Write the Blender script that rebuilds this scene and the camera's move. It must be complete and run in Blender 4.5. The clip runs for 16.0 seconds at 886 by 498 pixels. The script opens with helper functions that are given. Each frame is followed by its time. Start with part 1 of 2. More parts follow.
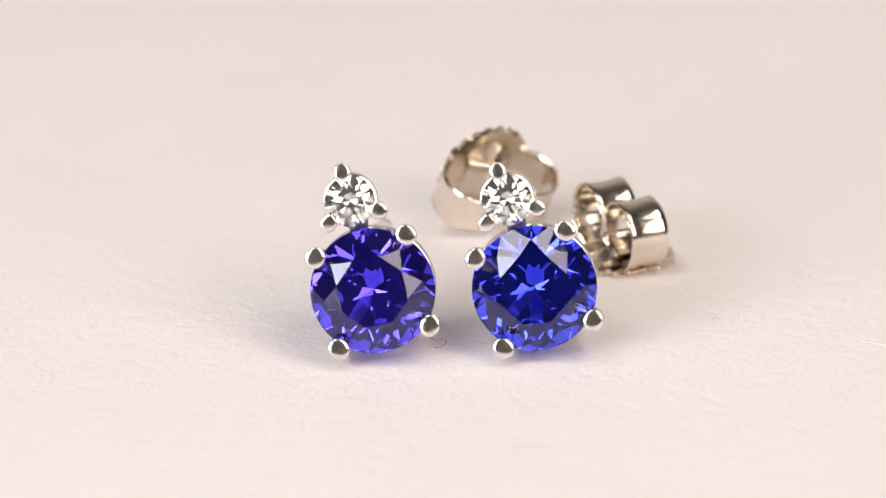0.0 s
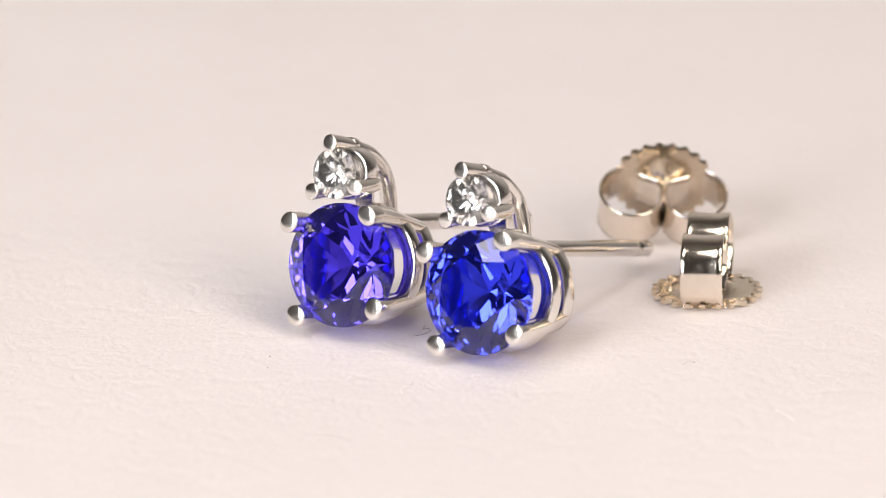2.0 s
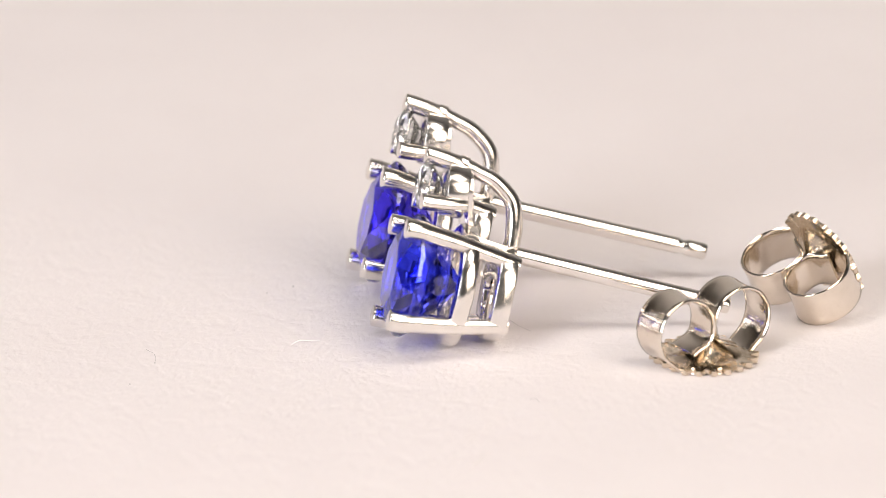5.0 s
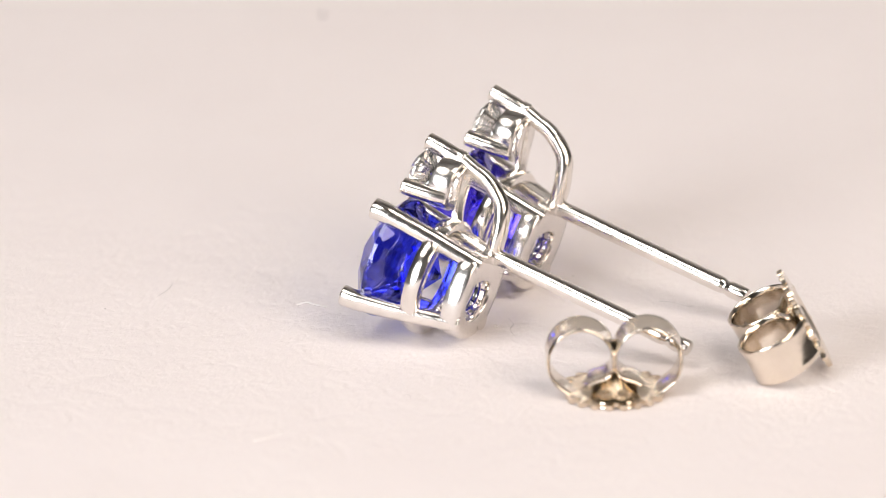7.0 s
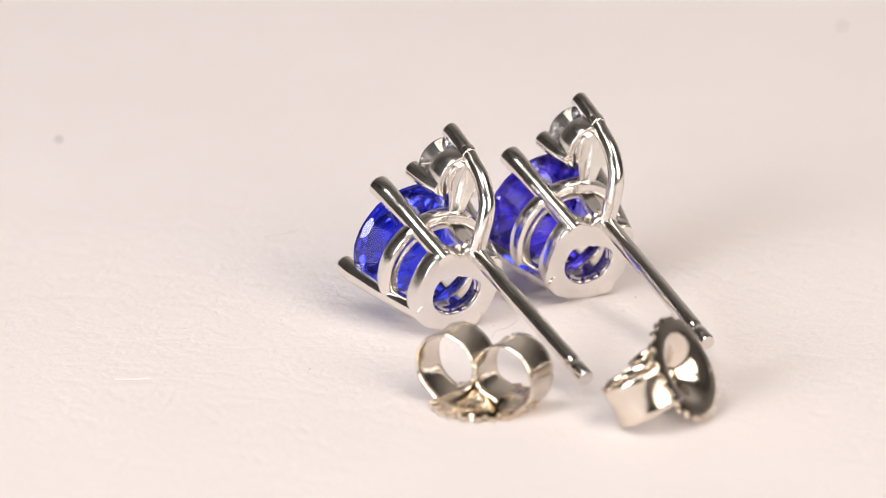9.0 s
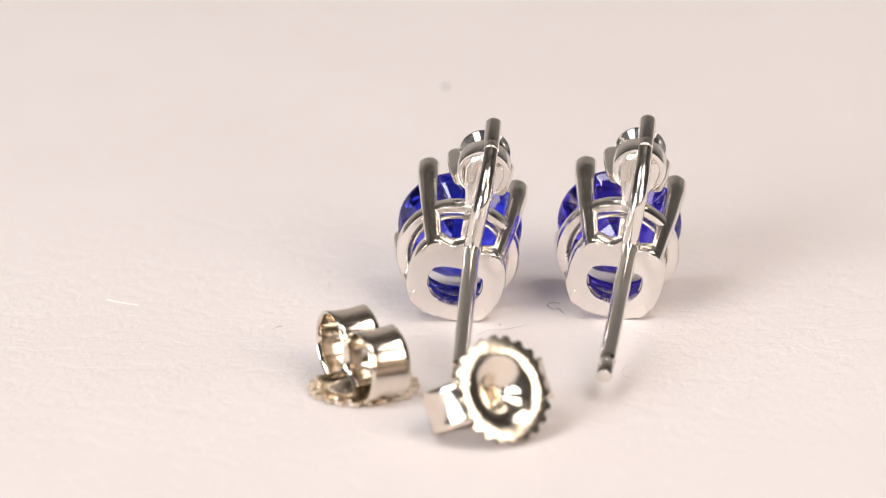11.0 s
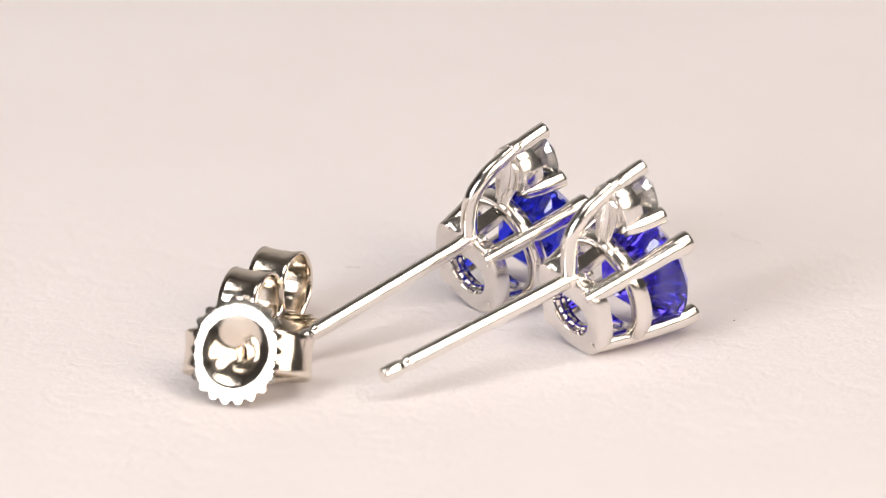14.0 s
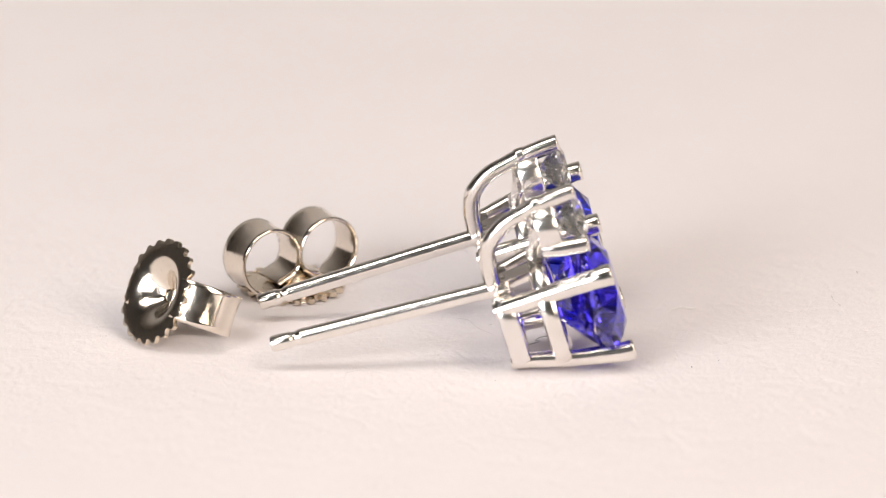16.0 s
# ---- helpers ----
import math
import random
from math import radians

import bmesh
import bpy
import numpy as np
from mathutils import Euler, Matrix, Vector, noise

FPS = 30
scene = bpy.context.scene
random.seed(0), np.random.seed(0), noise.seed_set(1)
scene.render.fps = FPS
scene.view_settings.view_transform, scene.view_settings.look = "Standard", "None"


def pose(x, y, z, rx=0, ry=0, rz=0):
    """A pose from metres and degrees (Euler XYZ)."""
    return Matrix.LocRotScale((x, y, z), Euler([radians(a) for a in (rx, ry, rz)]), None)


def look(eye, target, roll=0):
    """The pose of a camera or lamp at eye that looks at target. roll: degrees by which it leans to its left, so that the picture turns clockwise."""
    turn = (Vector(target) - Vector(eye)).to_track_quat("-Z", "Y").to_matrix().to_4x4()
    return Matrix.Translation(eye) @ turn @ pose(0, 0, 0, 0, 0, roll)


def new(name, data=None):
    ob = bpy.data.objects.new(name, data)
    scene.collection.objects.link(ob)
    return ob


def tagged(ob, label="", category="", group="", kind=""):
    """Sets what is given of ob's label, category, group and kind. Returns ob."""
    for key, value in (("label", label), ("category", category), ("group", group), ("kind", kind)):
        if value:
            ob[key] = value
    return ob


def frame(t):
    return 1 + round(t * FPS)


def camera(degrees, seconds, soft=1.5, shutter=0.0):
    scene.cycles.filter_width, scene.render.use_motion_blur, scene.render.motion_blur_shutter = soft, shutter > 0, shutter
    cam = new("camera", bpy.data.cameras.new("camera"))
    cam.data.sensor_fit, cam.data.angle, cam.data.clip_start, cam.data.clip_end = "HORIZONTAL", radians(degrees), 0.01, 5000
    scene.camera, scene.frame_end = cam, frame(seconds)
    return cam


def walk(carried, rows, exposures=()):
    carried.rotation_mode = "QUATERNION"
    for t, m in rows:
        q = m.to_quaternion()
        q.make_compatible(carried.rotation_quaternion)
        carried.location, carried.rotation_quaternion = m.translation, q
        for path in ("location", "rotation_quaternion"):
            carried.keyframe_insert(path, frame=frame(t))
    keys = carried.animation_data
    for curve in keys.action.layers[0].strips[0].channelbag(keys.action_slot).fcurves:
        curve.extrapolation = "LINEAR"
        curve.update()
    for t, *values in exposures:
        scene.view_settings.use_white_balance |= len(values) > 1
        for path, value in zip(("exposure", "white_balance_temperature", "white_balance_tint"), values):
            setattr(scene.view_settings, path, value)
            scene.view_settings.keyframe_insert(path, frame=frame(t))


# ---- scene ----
# A pair of stud earrings and their two butterfly backs turn slowly on a white paper
# turntable under soft lamps. Lengths of the jewels are in millimetres and scaled by MM.
MM = 0.001

# ---- camera: stands still ----
cam = camera(3.494, 16.0, soft=0.72)
EYE = look((0.0, -0.65844, 0.23813), (-0.00249, 0.00125, 0.00349), -0.731)
walk(cam, [(0.0, EYE), (16.0, EYE)], [(0.0, 0.0), (16.0, 0.0)])
cam.data.dof.use_dof = True
cam.data.dof.focus_distance = 0.6985
cam.data.dof.aperture_fstop = 52.0

# turntable angle in degrees, every half second
TURN = [6.57, -1.64, -9.91, -18.19, -26.4, -34.6, -42.88, -51.24, -59.64, -68.02, -76.34, -84.55, -92.67,
        -100.79, -108.97, -117.19, -125.37, -133.45, -141.54, -149.74, -158.09, -166.56, -175.09, -183.62,
        -192.11, -200.54, -208.94, -217.27, -225.54, -233.79, -242.07, -250.44, -258.93]
# the turntable's slight wobble, in millimetres sideways and in depth
SWAY = [-0.12, -0.02, 0.06, 0.09, 0.01, -0.08, -0.12, -0.1, -0.06, 0.0, 0.06, 0.1, 0.1, 0.07, 0.02, -0.02, -0.06,
        -0.09, -0.09, -0.03, 0.05, 0.14, 0.21, 0.22, 0.14, 0.05, 0.02, 0.01, 0.02, 0.02, -0.01, -0.11, -0.24]
DRIFT = [-0.08, -0.13, -0.23, -0.29, -0.28, -0.22, -0.16, -0.11, -0.08, -0.05, -0.04, -0.05, -0.08, -0.1, -0.07, -0.04, -0.01,
         -0.01, -0.01, 0.0, 0.02, 0.04, 0.08, 0.14, 0.21, 0.27, 0.28, 0.27, 0.25, 0.23, 0.2, 0.15, 0.09]

# ---- light: a dim room with two soft lamps in front and two small ones above them ----
world = bpy.data.worlds.new("room_air")
world.use_nodes = True
world.node_tree.nodes["Background"].inputs[0].default_value = (0.9, 0.95, 1.0, 1)
world.node_tree.nodes["Background"].inputs[1].default_value = 0.1
scene.world = world


def soft_lamp(name, eye, target, wide, high, watts, colour):
    data = bpy.data.lights.new(name, "AREA")
    data.shape, data.size, data.size_y = "RECTANGLE", wide, high
    data.energy, data.color = watts, colour
    ob = new(name, data)
    ob.matrix_world = look(eye, target)
    return ob


soft_lamp("soft_lamp_left", (-0.310, -0.355, 0.170), (0, 0, 0.0), 0.24, 0.27, 2.16, (0.97, 0.97, 1.0))
soft_lamp("soft_lamp_right", (0.280, -0.360, 0.26), (0, 0, 0.0), 0.33, 0.33, 1.79, (1.0, 0.87, 0.74))
soft_lamp("high_lamp_left", (-0.19, -0.15, 0.51), (0, 0, 0), 0.20, 0.22, 0.91, (1.0, 0.95, 0.90))
soft_lamp("high_lamp_right", (0.20, -0.13, 0.51), (0, 0, 0), 0.20, 0.22, 0.87, (1.0, 0.92, 0.84))
# unseen overhead fill, added to lift the dark reflections in the metal
soft_lamp("overhead_fill", (0.0, 0.0, 1.95), (0, 0.001, 0), 2.4, 2.4, 0.9, (1.0, 0.88, 0.76))


# ---- materials ----
def material(name):
    m = bpy.data.materials.new(name)
    m.use_nodes = True
    nt = m.node_tree
    return m, nt, nt.nodes["Principled BSDF"]


def noise_at(nt, scale, detail=4.0, rough=0.6):
    co = nt.nodes.new("ShaderNodeTexCoord")
    n = nt.nodes.new("ShaderNodeTexNoise")
    n.inputs["Scale"].default_value = scale
    n.inputs["Detail"].default_value = detail
    n.inputs["Roughness"].default_value = rough
    nt.links.new(co.outputs["Object"], n.inputs["Vector"])
    return n


def ramp(nt, fac, stops):
    r = nt.nodes.new("ShaderNodeValToRGB")
    el = r.color_ramp.elements
    el[0].position, el[0].color = stops[0][0], (*stops[0][1], 1)
    el[1].position, el[1].color = stops[-1][0], (*stops[-1][1], 1)
    for pos, col in stops[1:-1]:
        e = el.new(pos)
        e.color = (*col, 1)
    nt.links.new(fac, r.inputs["Fac"])
    return r


def metal(name, base, worn, rough_lo, rough_hi, dent):
    """Polished precious metal: faint colour drift, fine hairline scratches and cast unevenness."""
    m, nt, p = material(name)
    p.inputs["Metallic"].default_value = 1.0
    big = noise_at(nt, 900.0, 5.0, 0.62)
    r = ramp(nt, big.outputs["Fac"], [(0.3, base), (0.75, worn)])
    nt.links.new(r.outputs["Color"], p.inputs["Base Color"])
    fine = noise_at(nt, 3500.0, 5.0)
    rr = ramp(nt, fine.outputs["Fac"], [(0.35, (rough_lo,) * 3), (0.7, (rough_hi,) * 3)])
    nt.links.new(rr.outputs["Color"], p.inputs["Roughness"])
    b = nt.nodes.new("ShaderNodeBump")
    b.inputs["Strength"].default_value = 0.5 * dent
    b.inputs["Distance"].default_value = 0.000009
    nt.links.new(fine.outputs["Fac"], b.inputs["Height"])
    cast = nt.nodes.new("ShaderNodeBump")
    cast.inputs["Strength"].default_value = 0.12 * dent
    cast.inputs["Distance"].default_value = 0.00002
    nt.links.new(big.outputs["Fac"], cast.inputs["Height"])
    nt.links.new(cast.outputs["Normal"], b.inputs["Normal"])
    nt.links.new(b.outputs["Normal"], p.inputs["Normal"])
    return m


def gem(name, tint, ior, clear_share, rough=0.0):
    """A cut stone; transmission below 1 adds diffuse colour as light for dark facets."""
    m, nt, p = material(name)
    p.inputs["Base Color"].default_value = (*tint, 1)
    p.inputs["Transmission Weight"].default_value = clear_share
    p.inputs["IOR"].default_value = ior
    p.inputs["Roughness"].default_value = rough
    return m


def paper():
    m, nt, p = material("white_paper")
    p.inputs["Roughness"].default_value = 0.62
    p.inputs["Specular IOR Level"].default_value = 0.3
    cloud = noise_at(nt, 60.0, 4.0)
    r = ramp(nt, cloud.outputs["Fac"], [(0.3, (0.815, 0.758, 0.758)), (0.7, (0.84, 0.787, 0.787))])
    nt.links.new(r.outputs["Color"], p.inputs["Base Color"])
    tooth = noise_at(nt, 2600.0, 6.0, 0.7)
    b = nt.nodes.new("ShaderNodeBump")
    b.inputs["Strength"].default_value = 0.38
    b.inputs["Distance"].default_value = 0.00015
    nt.links.new(tooth.outputs["Fac"], b.inputs["Height"])
    # cockled surface: shallow dents a millimetre or two across
    dents = noise_at(nt, 620.0, 3.0, 0.55)
    dents.inputs["Distortion"].default_value = 0.6
    r2 = ramp(nt, dents.outputs["Fac"], [(0.36, (0, 0, 0)), (0.50, (0.8, 0.8, 0.8)), (0.70, (1, 1, 1))])
    b2 = nt.nodes.new("ShaderNodeBump")
    b2.inputs["Strength"].default_value = 0.16
    b2.inputs["Distance"].default_value = 0.00014
    nt.links.new(r2.outputs["Color"], b2.inputs["Height"])
    nt.links.new(b.outputs["Normal"], b2.inputs["Normal"])
    nt.links.new(b2.outputs["Normal"], p.inputs["Normal"])
    return m


def plain(name, a, b, rough, scale):
    m, nt, p = material(name)
    p.inputs["Roughness"].default_value = rough
    n = noise_at(nt, scale, 4.0)
    r = ramp(nt, n.outputs["Fac"], [(0.3, a), (0.7, b)])
    nt.links.new(r.outputs["Color"], p.inputs["Base Color"])
    return m


GOLD = metal("white_gold", (0.88, 0.845, 0.80), (0.83, 0.79, 0.74), 0.12, 0.25, 1.3)
POLISHED = metal("polished_white_gold", (0.88, 0.845, 0.80), (0.84, 0.80, 0.75), 0.06, 0.12, 0.3)
SATIN = metal("satin_white_gold", (0.85, 0.82, 0.79), (0.80, 0.77, 0.73), 0.17, 0.26, 0.6)
CLUTCH = metal("spring_white_gold", (0.84, 0.77, 0.68), (0.77, 0.69, 0.59), 0.10, 0.22, 1.2)
STAMPED = metal("stamped_white_gold", (0.80, 0.70, 0.57), (0.72, 0.62, 0.49), 0.15, 0.30, 0.9)
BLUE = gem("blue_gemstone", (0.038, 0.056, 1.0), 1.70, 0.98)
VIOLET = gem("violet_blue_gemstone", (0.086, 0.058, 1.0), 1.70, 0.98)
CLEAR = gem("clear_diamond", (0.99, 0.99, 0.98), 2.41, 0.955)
PAPER = paper()
TABLE = plain("pale_tabletop", (0.62, 0.60, 0.58), (0.68, 0.66, 0.64), 0.6, 20.0)
WALL = plain("grey_wall_paint", (0.30, 0.29, 0.29), (0.36, 0.35, 0.34), 0.8, 3.0)
# for the unseen north wall: white and near, to lighten the metal's reflections
REFLECTOR = plain("white_reflector_paint", (0.78, 0.75, 0.73), (0.82, 0.79, 0.77), 0.7, 3.0)
LINT = plain("dark_fibre", (0.03, 0.03, 0.03), (0.09, 0.08, 0.08), 0.8, 900.0)
PALE_LINT = plain("pale_fibre", (0.76, 0.73, 0.71), (0.82, 0.80, 0.78), 0.7, 900.0)


# ---- mesh helpers ----
def part(name, bm, mat, parent, label="", sharp=38.0, crisp=False):
    bmesh.ops.recalc_face_normals(bm, faces=bm.faces[:])
    limit = radians(sharp)
    for f in bm.faces:
        f.smooth = True
    for e in bm.edges:
        if len(e.link_faces) == 2 and e.calc_face_angle() > limit:
            e.smooth = False
    me = bpy.data.meshes.new(name)
    bm.to_mesh(me)
    bm.free()
    me.materials.append(mat)
    ob = new(name, me)
    if parent is not None:
        ob.parent = parent
    if crisp:
        # flats stay flat up to their broken edges
        ob.modifiers.new("weighted", "WEIGHTED_NORMAL").keep_sharp = True
    if label:
        tagged(ob, label)
    return ob


def loft(bm, rings, closed=False, capped=True):
    """Joins rings of equal count into a skin."""
    vs = [[bm.verts.new(p) for p in r] for r in rings]
    n = len(vs[0])
    pairs = list(zip(vs, vs[1:] + vs[:1])) if closed else list(zip(vs, vs[1:]))
    for a, b in pairs:
        for k in range(n):
            bm.faces.new((a[k], a[(k + 1) % n], b[(k + 1) % n], b[k]))
    if capped and not closed:
        bm.faces.new(vs[0][::-1])
        bm.faces.new(vs[-1])
    return bm


def smooth_path(pts, steps):
    """A Catmull-Rom curve through the points; any number of values a point."""
    p = [np.array(q, float) for q in pts]
    p = [2 * p[0] - p[1]] + p + [2 * p[-1] - p[-2]]
    out = []
    for a, b, c, d in zip(p, p[1:], p[2:], p[3:]):
        for s in range(steps):
            t = s / steps
            out.append(0.5 * (2 * b + (c - a) * t + (2 * a - 5 * b + 4 * c - d) * t * t
                              + (3 * b - a - 3 * c + d) * t ** 3))
    out.append(p[-2])
    return out


# a filed wire end: rise and share of the radius from the rim to the middle of a shallow dome
TIP = ((0.07, 0.97), (0.12, 0.88), (0.155, 0.70), (0.175, 0.45), (0.185, 0.12))


def tube(m, pts, steps=6, sides=14, flat=1.0, side=None, dome=(True, True)):
    """A round wire along pts (x, y, z, radius); flat squeezes it along side; domed ends."""
    path = smooth_path(pts, steps)
    pos = [Vector(q[:3]) for q in path]
    rad = [float(q[3]) for q in path]
    tan = [(pos[min(i + 1, len(pos) - 1)] - pos[max(i - 1, 0)]).normalized() for i in range(len(pos))]
    ref = Vector(side) if side else Vector((0.31, 0.87, 0.4))
    rings = []

    def ring(centre, t, r):
        a = (ref - t * ref.dot(t)).normalized()
        b = t.cross(a)
        return [m @ (centre + (a * math.cos(2 * math.pi * k / sides) * flat
                               + b * math.sin(2 * math.pi * k / sides)) * r) for k in range(sides)]
    for i, (c, t, r) in enumerate(zip(pos, tan, rad)):
        if i == 0 and dome[0]:
            for rise, share in reversed(TIP):
                rings.append(ring(c - t * r * rise, t, r * share))
        rings.append(ring(c, t, r))
        if i == len(pos) - 1 and dome[1]:
            for rise, share in TIP:
                rings.append(ring(c + t * r * rise, t, r * share))
    return loft(bmesh.new(), rings)


def lathe(m, profile, sides=48, centre=(0, 0)):
    """Turns a closed profile of (radius, height) about the local z axis."""
    rings = []
    for k in range(sides):
        a = 2 * math.pi * k / sides
        rings.append([m @ Vector((centre[0] + r * math.cos(a), centre[1] + r * math.sin(a), h)) for r, h in profile])
    return loft(bmesh.new(), rings, closed=True)


def open_ring(m, sides=96):
    """The base ring: squared towards the claws, its opening flattened at the top."""
    rings = []
    for k in range(sides):
        a = 2 * math.pi * k / sides
        ca, sa = math.cos(a), math.sin(a)
        out = 2.33 / (abs(ca) ** 2.6 + abs(sa) ** 2.6) ** (1 / 2.6)
        # a dip in the rim on either side of the post
        side = abs(a - math.pi / 2) / radians(40)
        if side < 1:
            out -= 0.42 * math.sin(math.pi * side) ** 2
        gap = 1.24 * sa
        gap = gap if gap < 0.55 else 0.55 + 0.42 * (gap - 0.55)
        ring = []
        for r, h in rounded(0.0, 1.0, -5.85, -4.95, 0.12):
            base = Vector((1.32 * ca, -0.20 + gap))
            rim = Vector((out * ca, out * sa))
            q = base.lerp(rim, r)
            ring.append(m @ Vector((q.x, q.y, h)))
        rings.append(ring)
    return loft(bmesh.new(), rings, closed=True)


def rounded(r0, r1, h0, h1, b):
    """A rectangle in (radius, height) with broken corners."""
    c = 0.3 * b
    return [(r0 + b, h0), (r1 - b, h0), (r1 - c, h0 + c), (r1, h0 + b), (r1, h1 - b), (r1 - c, h1 - c), (r1 - b, h1),
            (r0 + b, h1), (r0 + c, h1 - c), (r0, h1 - b), (r0, h0 + b), (r0 + c, h0 + c)]


def brilliant(m, radius, turn, pavilion, belly=1.0):
    """A round brilliant with table, stars, kites, girdle and pavilion facets; girdle at height 0."""
    bm = bmesh.new()
    bmesh.ops.create_cone(bm, cap_ends=True, segments=48, radius1=radius, radius2=radius, depth=4 * radius)
    g = 0.025 * radius
    drop = (1.0 - belly) * radius * math.tan(radians(57.0))

    def cut(slope, azimuth, r, h, up):
        a, s = radians(azimuth + turn), radians(slope)
        normal = Vector((math.sin(s) * math.cos(a), math.sin(s) * math.sin(a), math.cos(s) * up))
        point = Vector((r * math.cos(a), r * math.sin(a), h))
        geom = bm.verts[:] + bm.edges[:] + bm.faces[:]
        made = bmesh.ops.bisect_plane(bm, geom=geom, dist=1e-5, plane_co=point, plane_no=normal, clear_outer=True)
        edges = [e for e in made["geom_cut"] if isinstance(e, bmesh.types.BMEdge)]
        if edges:
            bmesh.ops.edgenet_fill(bm, edges=edges)
    rt = 0.58 * radius
    top = g + (radius - rt) * math.tan(radians(34.5))
    cut(0, 0, 0, top, 1)
    for k in range(8):
        cut(34.5, 45 * k, radius, g, 1)
    for k in range(8):
        cut(22.5, 22.5 + 45 * k, rt * math.cos(radians(22.5)), top, 1)
    for k in range(16):
        cut(39.5, 11.25 + 22.5 * k, radius, g, 1)
    for k in range(8):
        cut(pavilion, 45 * k, belly * radius, -g - drop, -1)
    for k in range(16):
        cut(pavilion + (0.5 if belly == 1.0 else 1.6), 11.25 + 22.5 * k, belly * radius, -g - drop, -1)
    if belly < 1.0:
        for k in range(16):
            cut(57.0, 22.5 * k, radius, -g, -1)
        deep = -g - drop - (belly - 0.50) * radius * math.tan(radians(pavilion))
        for k in range(8):
            cut(pavilion - 2.6, 22.5 + 45 * k, 0.50 * radius, deep, -1)
    bmesh.ops.transform(bm, matrix=m, verts=bm.verts[:])
    return bm


# ---- the setting ----
def sheet(name, radius, z, thick, mat, sides=96):
    prof = [(0.0001, z - thick), (radius, z - thick), (radius, z), (0.0001, z)]
    return part(name, lathe(Matrix.Identity(4), prof, sides), mat, None)


turntable = tagged(sheet("turntable_paper", 0.24, 0.0, 0.0015, PAPER),
                   "smooth white paper disc covering the slowly rotating display table", "paper", kind="structure")
ground = tagged(sheet("ground", 2.4, -0.0015, 0.02, TABLE, 48),
                "plain pale tabletop around the paper turntable", "tabletop", kind="structure")


def box(name, lo, hi, mat):
    bm = bmesh.new()
    bmesh.ops.create_cube(bm, size=1.0)
    for v in bm.verts:
        v.co = Vector([lo[i] + (v.co[i] + 0.5) * (hi[i] - lo[i]) for i in range(3)])
    return part(name, bm, mat, None)


# added unseen walls and ceiling: the grey ones darken the metal's reflections
for name, lo, hi in (("wall_north", (-1.6, 0.6, 0), (1.6, 0.7, 2.0)), ("wall_south", (-1.6, -1.6, 0), (1.6, -1.5, 2.0)),
                     ("wall_east", (1.5, -1.5, 0), (1.6, 0.6, 2.0)), ("wall_west", (-1.6, -1.5, 0), (-1.5, 0.6, 2.0)),
                     ("ceiling", (-1.6, -1.6, 2.0), (1.6, 0.7, 2.1))):
    tagged(box(name, lo, hi, REFLECTOR if name == "wall_north" else WALL), "plain dull painted " + name.split("_")[0] + " added out of view", name.split("_")[0],
           kind="structure")


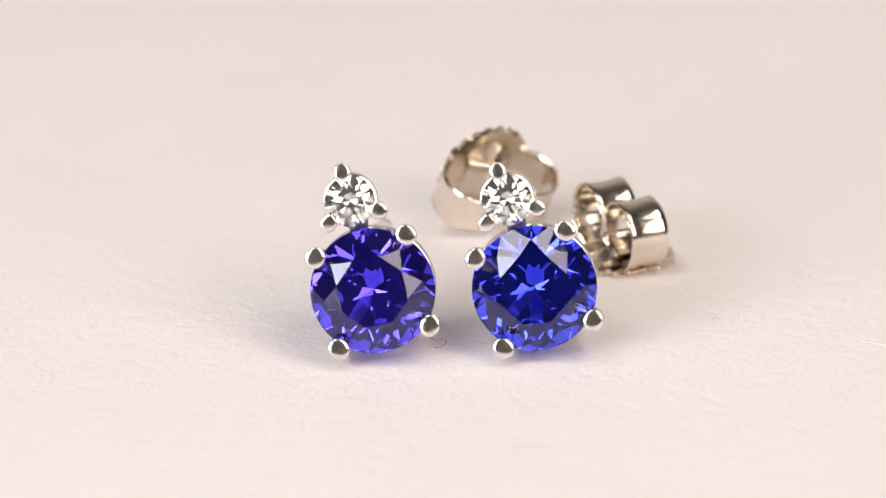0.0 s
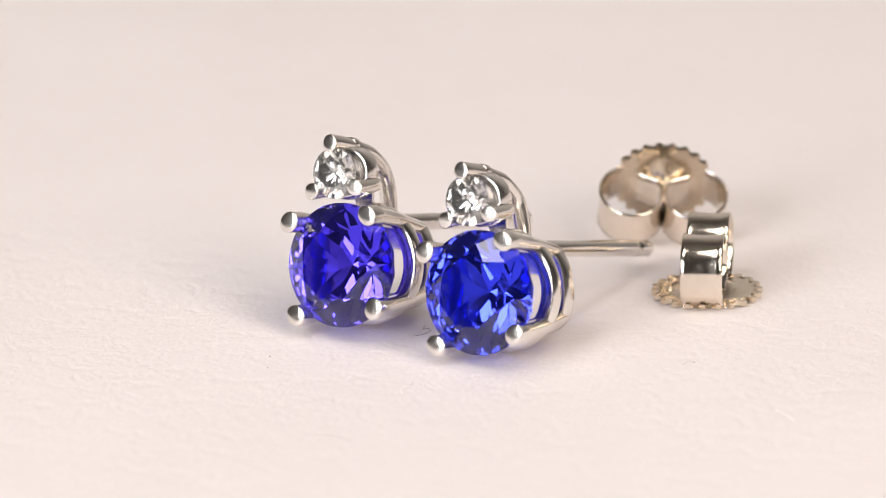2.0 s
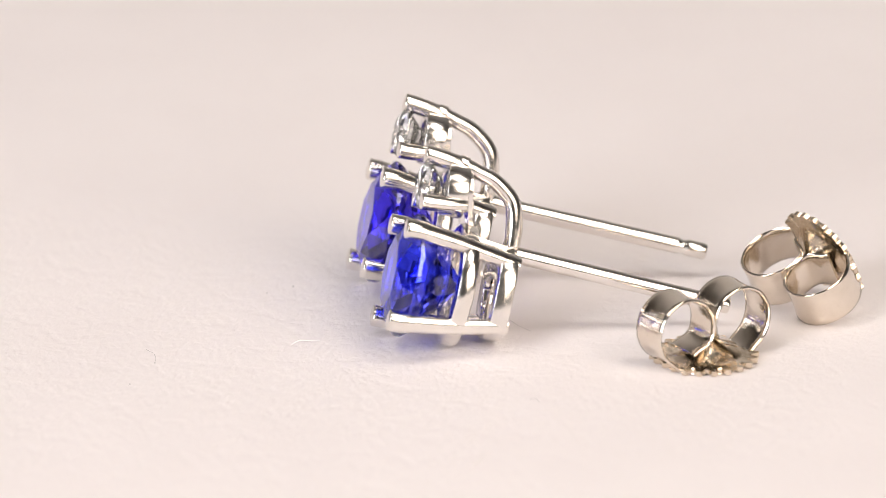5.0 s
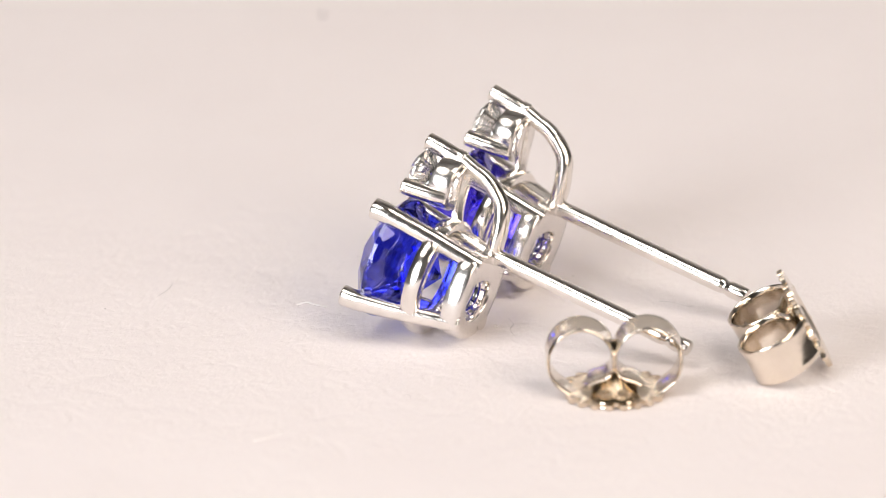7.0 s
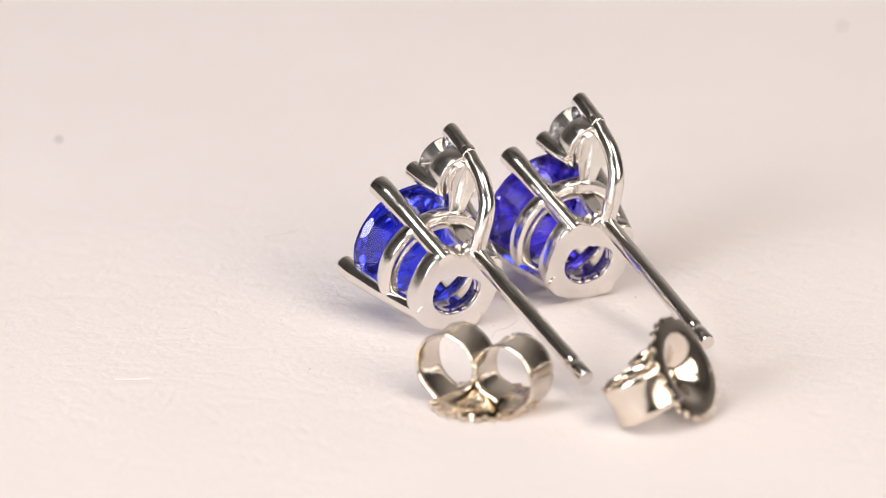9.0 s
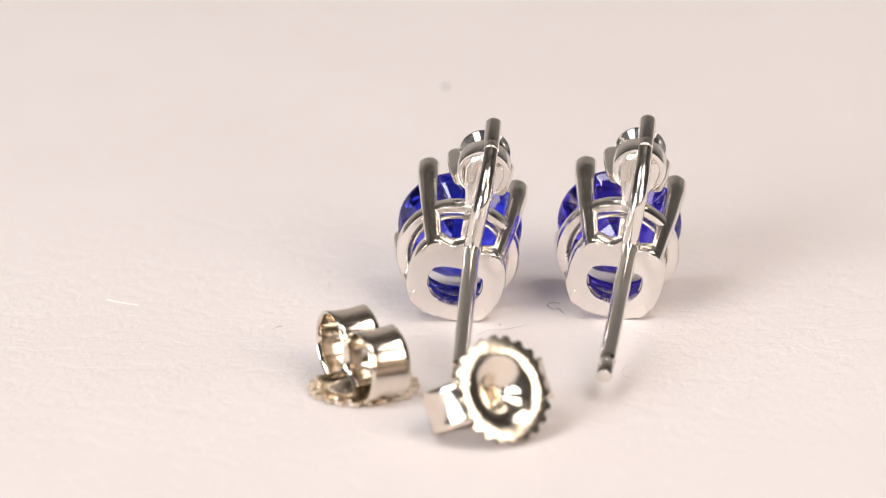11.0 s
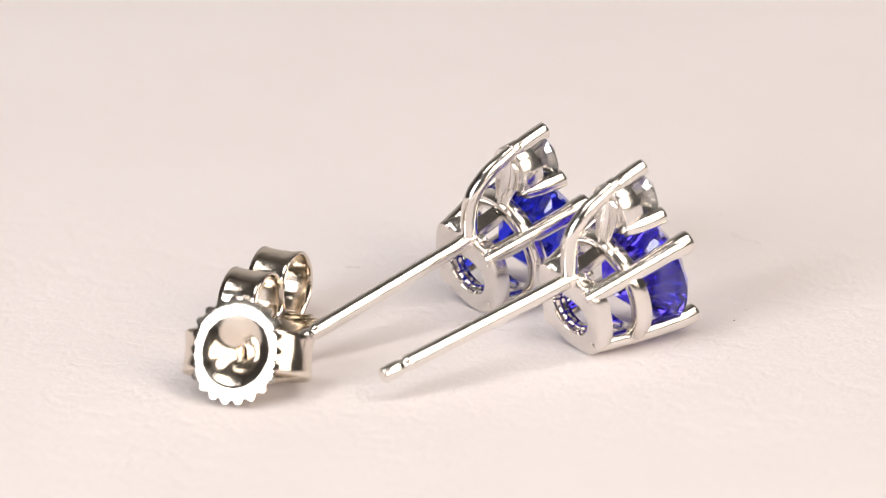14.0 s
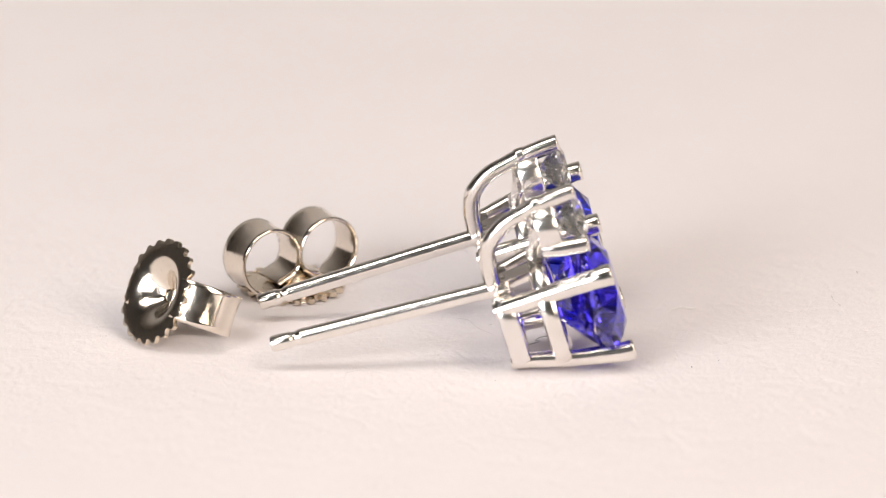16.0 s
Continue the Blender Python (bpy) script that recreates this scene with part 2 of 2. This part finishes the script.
# ---- stud earrings ----
def stud_earring(face, up, centre, tip, label, stone, turn):
    """One stud. Its own frame: x to the side, y towards the diamond, z out of the face; the origin between the four prong tips."""
    thing = tagged(new("stud_earring"), label, "earring", "pair of stud earrings")
    w = Vector(face).normalized()
    v = Vector(up)
    v = (v - w * v.dot(w)).normalized()
    u = v.cross(w)
    rot = Matrix((u, v, w)).transposed().to_4x4()
    m = Matrix.Scale(MM, 4) @ Matrix.Translation((0, 0, centre[2])) @ rot
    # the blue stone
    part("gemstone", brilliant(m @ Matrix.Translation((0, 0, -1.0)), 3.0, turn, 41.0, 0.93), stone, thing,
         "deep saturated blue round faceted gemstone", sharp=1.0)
    # four claws that taper back to the base ring
    for k in range(4):
        a = radians(45 + 90 * k)
        d = Vector((math.cos(a), math.sin(a), 0))
        pts = [(*(d * r + Vector((0, 0, z))), q) for r, z, q in
               ((2.12, -5.89, 0.42), (2.41, -4.6, 0.45), (2.81, -2.9, 0.47), (3.06, -1.4, 0.51), (3.17, -0.7, 0.54), (3.18, -0.10, 0.55))]
        part("prong", tube(m, pts, 5, 16, 0.88, d, (False, True)), GOLD, thing)
    # gallery ring between the claws
    part("gallery_ring", lathe(m, rounded(2.14, 2.98, -3.85, -2.95, 0.26)), GOLD, thing, crisp=True)
    # base ring with its open back
    ring = part("base_ring", open_ring(m), SATIN, thing, "smooth base ring with an open centre", crisp=True)
    ring.data.materials.append(POLISHED)
    for f in ring.data.polygons:
        if f.index % 12 in (8, 9):
            f.material_index = 1
    # post
    inv = rot.transposed()
    end = inv @ (Vector(tip) - Vector(centre))
    root = Vector((-0.25, 1.95, -5.7))
    end += (end - root).normalized() * 0.16
    way = (end - root).normalized()
    length = (end - root).length
    prof = [(0.0, 0.41), (0.2, 0.41), (length - 1.55, 0.405), (length - 1.42, 0.395), (length - 1.3, 0.33), (length - 1.12, 0.33),
            (length - 1.0, 0.395), (length - 0.9, 0.405), (length - 0.14, 0.40), (length - 0.04, 0.36), (length, 0.24)]
    a = way.orthogonal().normalized()
    b = way.cross(a)
    rings = [[m @ (root + way * s + (a * math.cos(2 * math.pi * k / 20) + b * math.sin(2 * math.pi * k / 20)) * r)
              for k in range(20)] for s, r in prof]
    post = part("post", loft(bmesh.new(), rings), GOLD, thing, "straight polished ear post with a notch near its tip")
    # solder collar where the post meets the ring
    part("solder_joint", tube(m, [(*(root + way * -0.1), 0.52), (*(root + way * 0.22), 0.46)], 3, 16), GOLD, post)
    # the diamond above, in three claws and a collar
    dm = m @ Matrix.Translation((0, 4.42, -0.95))
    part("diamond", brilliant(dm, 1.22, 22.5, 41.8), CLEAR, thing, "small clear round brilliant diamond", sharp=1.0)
    collar = part("diamond_collar", lathe(m, rounded(0.85, 1.3, -2.95, -1.85, 0.12), 36, (0, 4.42)), SATIN, thing, crisp=True)
    for a in (90, 212, 328):
        d = Vector((math.cos(radians(a)), math.sin(radians(a)), 0))
        o = Vector((0, 4.42, 0))
        pts = [(*(o + d * r + Vector((0, 0, z))), q) for r, z, q in
               ((1.14, -2.86, 0.36), (1.30, -2.2, 0.39), (1.42, -1.3, 0.40), (1.47, -0.74, 0.40))]
        part("diamond_prong", tube(m, pts, 5, 14, 1.1, d, (False, True)), GOLD, collar)
    # the arch from the top claw over to the post, the tapered fin and the short bridge
    arch = part("arch", tube(m, [(0, 5.75, -2.6, 0.36), (0, 5.52, -3.3, 0.38), (-0.02, 5.2, -4.3, 0.39), (-0.06, 4.4, -5.28, 0.41), (-0.1, 3.3, -5.62, 0.42),
                          (-0.18, 2.2, -5.7, 0.42)], 6, 14), GOLD, thing)
    # tapered leaf-shaped fin behind the diamond, with a raised spine
    rings = []
    leaf = ((5.35, -2.86, 0.50, 0.02), (5.1, -2.9, 0.80, 0.05), (4.6, -2.96, 0.92, 0.10), (4.0, -3.05, 0.80, 0.16), (3.3, -3.22, 0.56, 0.18),
            (2.75, -3.42, 0.40, 0.16), (2.3, -3.58, 0.30, 0.12))
    for y, z, half, spine in (q.tolist() for q in smooth_path(leaf, 5)):
        sect = ((-half, 0.0), (-half, -0.2), (-0.8 * half, -0.26), (-0.30 * half, -0.2), (-0.16 * half, -0.22 - spine), (0.16 * half, -0.22 - spine),
                (0.30 * half, -0.2), (0.8 * half, -0.26), (half, -0.2), (half, 0.0))
        rings.append([m @ Vector((x, y, z + d)) for x, d in sect])
    part("fin", loft(bmesh.new(), rings), SATIN, thing, "tapered satin fin with a raised spine", sharp=30.0)
    # bead where the top claw of the diamond meets the arch
    part("bead", tube(m, [(0, 5.80, -2.42, 0.37), (0, 5.74, -2.78, 0.385)], 4, 14), GOLD, arch)
    rings = []
    for y, z, half in ((2.3, -3.3, 0.36), (2.15, -4.3, 0.38), (2.0, -5.4, 0.42)):
        rings.append([m @ Vector((x, y + s, z)) for x, s in ((-half, -0.25), (half, -0.25), (half * 1.08, 0), (half, 0.25), (-half, 0.25), (-half * 1.08, 0))])
    part("bridge", loft(bmesh.new(), rings), GOLD, thing)
    return thing


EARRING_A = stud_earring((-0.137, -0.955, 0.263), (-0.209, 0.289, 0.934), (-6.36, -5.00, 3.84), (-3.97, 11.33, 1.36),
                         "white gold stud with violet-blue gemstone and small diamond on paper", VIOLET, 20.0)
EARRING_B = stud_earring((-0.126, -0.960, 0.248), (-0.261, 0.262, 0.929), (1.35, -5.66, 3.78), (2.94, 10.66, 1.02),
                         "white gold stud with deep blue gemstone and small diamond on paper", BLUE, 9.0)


# ---- butterfly backs ----
def butterfly_back(m, label, curl, spread):
    """A stamped clutch: scalloped dish with a funnel, and two springy strips curled into loops. The dish lies at z = 0, loops above; curl and spread are the rise and reach of its teeth."""
    thing = tagged(new("earring_back"), label, "earring back", "pair of butterfly backs")
    sides, thick = 156, 0.22
    tops, unders = [], []
    levels = [(0.36, 0.82), (0.40, 0.80), (0.55, 0.69), (0.75, 0.53), (0.95, 0.385), (1.10, 0.285), (1.25, 0.20), (1.40, 0.13), (1.55, 0.07), (1.68, 0.03),
              (1.80, 0.008), (1.90, 0.0), (2.10, 0.0), (2.34, 0.015), (1.0, 0.05)]
    for i, (r, h) in enumerate(levels):
        ring_t, ring_u = [], []
        for k in range(sides):
            a = 2 * math.pi * k / sides
            last = i == len(levels) - 1
            tooth = max(-0.7, min(0.6, 1.3 * math.cos(22 * a))) if last else 0.0
            rr = 2.52 if last else r
            x, y = rr * math.cos(a), rr * math.sin(a)
            if abs(x) > 2.2:
                x = math.copysign(2.2 + 0.3 * (abs(x) - 2.2), x)
            x, y, z = x + spread * tooth * math.cos(a), y + spread * tooth * math.sin(a), h + curl * tooth
            ring_t.append(m @ Vector((x, y, z + thick)))
            ring_u.append(m @ Vector((x, y, z)))
        tops.append(ring_t)
        unders.append(ring_u)
    dish = part("dish", loft(bmesh.new(), unders + tops[::-1], closed=True), CLUTCH, thing, "dished plate with a scalloped rim", sharp=50.0)
    # polished below, satin from the stamping above
    dish.data.materials.append(STAMPED)
    for f in dish.data.polygons:
        if f.index >= (len(levels) - 1) * sides:
            f.material_index = 1
    for s in (1, -1):
        path = [(1.75, 0.1), (2.05, 0.14)]
        for k in range(20):
            a = radians(-60 + k * 12.4)
            r = 1.63 - 0.004 * k
            path.append((1.63 + r * math.cos(a), 1.70 + r * math.sin(a) * 0.90))
        path += [(0.13, 1.38), (0.24, 1.14), (0.45, 0.98), (0.72, 0.88), (1.02, 0.80), (1.3, 0.66)]
        rings = []
        for i, (x, z) in enumerate(path):
            x0, z0 = path[max(i - 1, 0)]
            x1, z1 = path[min(i + 1, len(path) - 1)]
            t = Vector((x1 - x0, 0, z1 - z0)).normalized()
            n = Vector((-t.z, 0, t.x))
            q = Vector((x, 0, z))
            ys = [-0.96 + 0.24 * k for k in range(9)]
            flare = [-0.06 * abs(y / 0.96) ** 2.5 for y in ys]
            sect = [(y, -0.075 + f) for y, f in zip(ys, flare)] + [(1.02, flare[-1])] + [(y, 0.075 + f) for y, f in zip(ys[::-1], flare[::-1])] + [(-1.02, flare[0])]
            rings.append([m @ Vector(((q + n * o).x * s, y, (q + n * o).z)) for y, o in sect])
        part("spring_loop", loft(bmesh.new(), rings), CLUTCH, thing, "curled springy strip", sharp=75.0)
    return thing


scale_mm = Matrix.Scale(MM, 4)
SPRUNG = Matrix.Diagonal((0.941, 1.003, 1.10, 1))
BACK_FLAT = butterfly_back(scale_mm @ pose(0, 0, 0.04, 0, 0, 110.2) @ Matrix.Diagonal((0.965, 1.003, 1.10, 1)), "white gold butterfly back lying on its scalloped plate", -0.02, 0.29)
# leaning: the dish faces out and up, the loops rest on the paper
BACK_LEAN = butterfly_back(scale_mm @ pose(0, 0, 2.60) @ pose(0, 0, 0.02, 0, 0, 24.6) @ pose(0, 0, 0, 117.5, 0, 0) @ pose(0, 0, 0, 0, 0, -4.6) @ SPRUNG,
                           "white gold butterfly back leaning on its curled loops", 0.035, 0.17)


# ---- lint on the paper ----
def fibre(pts, radius, mat, label):
    m = Matrix.Scale(MM, 4)
    return tagged(part("lint", tube(m, [(x, y, z + radius, radius) for x, y, z in pts], 6, 6), mat, None), label, "lint")


LINTS = []


def lint(x, y, *args):
    LINTS.append((fibre(*args), x, y))


DARK = "short dark curled fibre lying on white paper"
lint(-2.79, -2.13, [(-0.35, -0.5, 0), (0.0, -0.55, 0.05), (0.3, 0.0, 0.1), (0.0, 0.5, 0.05), (-0.2, 0.3, 0.05), (-0.4, 0.9, 0)], 0.011, LINT, DARK)
lint(-0.49, -16.95, [(-0.8, -0.1, 0), (0.2, 0.12, 0.04), (1.3, -0.12, 0)], 0.005, LINT, "thin dark hair lying on white paper")
lint(-5.3, 7.3, [(-0.3, -0.9, 0), (0.05, 0.0, 0.15), (0.1, 0.7, 0.05), (-0.25, 0.9, 0)], 0.0035, LINT, DARK)
lint(-0.06, 0.7, [(-1.2, -0.5, 0), (-0.2, 0.1, 0.05), (0.6, 0.2, 0.1), (1.3, 0.7, 0)], 0.0045, LINT, "thin dark hair lying on white paper")
lint(10.7, -0.89, [(-0.25, -0.1, 0), (0.0, 0.2, 0.1), (0.25, 0.3, 0)], 0.006, LINT, DARK)
lint(-0.09, -9.41, [(0.1, -0.75, 0), (-0.1, -0.3, 0.1), (0.12, 0.1, 0.12), (-0.05, 0.7, 0)], 0.025, PALE_LINT, "pale frayed fibre lying on white paper")
lint(17.85, -5.33, [(0.7, -0.45, 0), (0.1, 0.05, 0), (-0.65, 0.5, 0)], 0.024, PALE_LINT, "pale straight fibre lying on white paper")


def crumb(x, y, r):
    """A speck of dust, lumpy."""
    bm = bmesh.new()
    bmesh.ops.create_icosphere(bm, subdivisions=2, radius=r * MM)
    for v in bm.verts:
        v.co *= 1.0 + 0.35 * noise.noise(v.co * 1200.0 / r + Vector((x, y, 0)))
        v.co.z = v.co.z * 0.5 + 0.45 * r * MM
    LINTS.append((tagged(part("speck", bm, LINT, None), "tiny dark speck of dust on white paper", "dust"), x, y))


for x, y, r in ((-0.42, -35.34, 0.13), (-41.55, -23.44, 0.13), (-7.42, -9.65, 0.03), (-7.77, 1.32, 0.03), (-8.03, -8.21, 0.04), (3.32, -18.85, 0.03)):
    crumb(x, y, r)


# ---- the turning ----
def motions():
    def turning(thing, x, y):
        spot = pose(x * MM, y * MM, 0)
        walk(thing, [(0.5 * i, pose(dx * MM, dy * MM, 0, 0, 0, a) @ spot) for i, (a, dx, dy) in enumerate(zip(TURN, SWAY, DRIFT))])
    turning(turntable, 0, 0)
    turning(EARRING_A, -6.36, -5.00)
    turning(EARRING_B, 1.35, -5.66)
    turning(BACK_FLAT, 7.27, 8.42)
    turning(BACK_LEAN, 1.21, 16.17)
    for ob, x, y in LINTS:
        turning(ob, x, y)


motions()
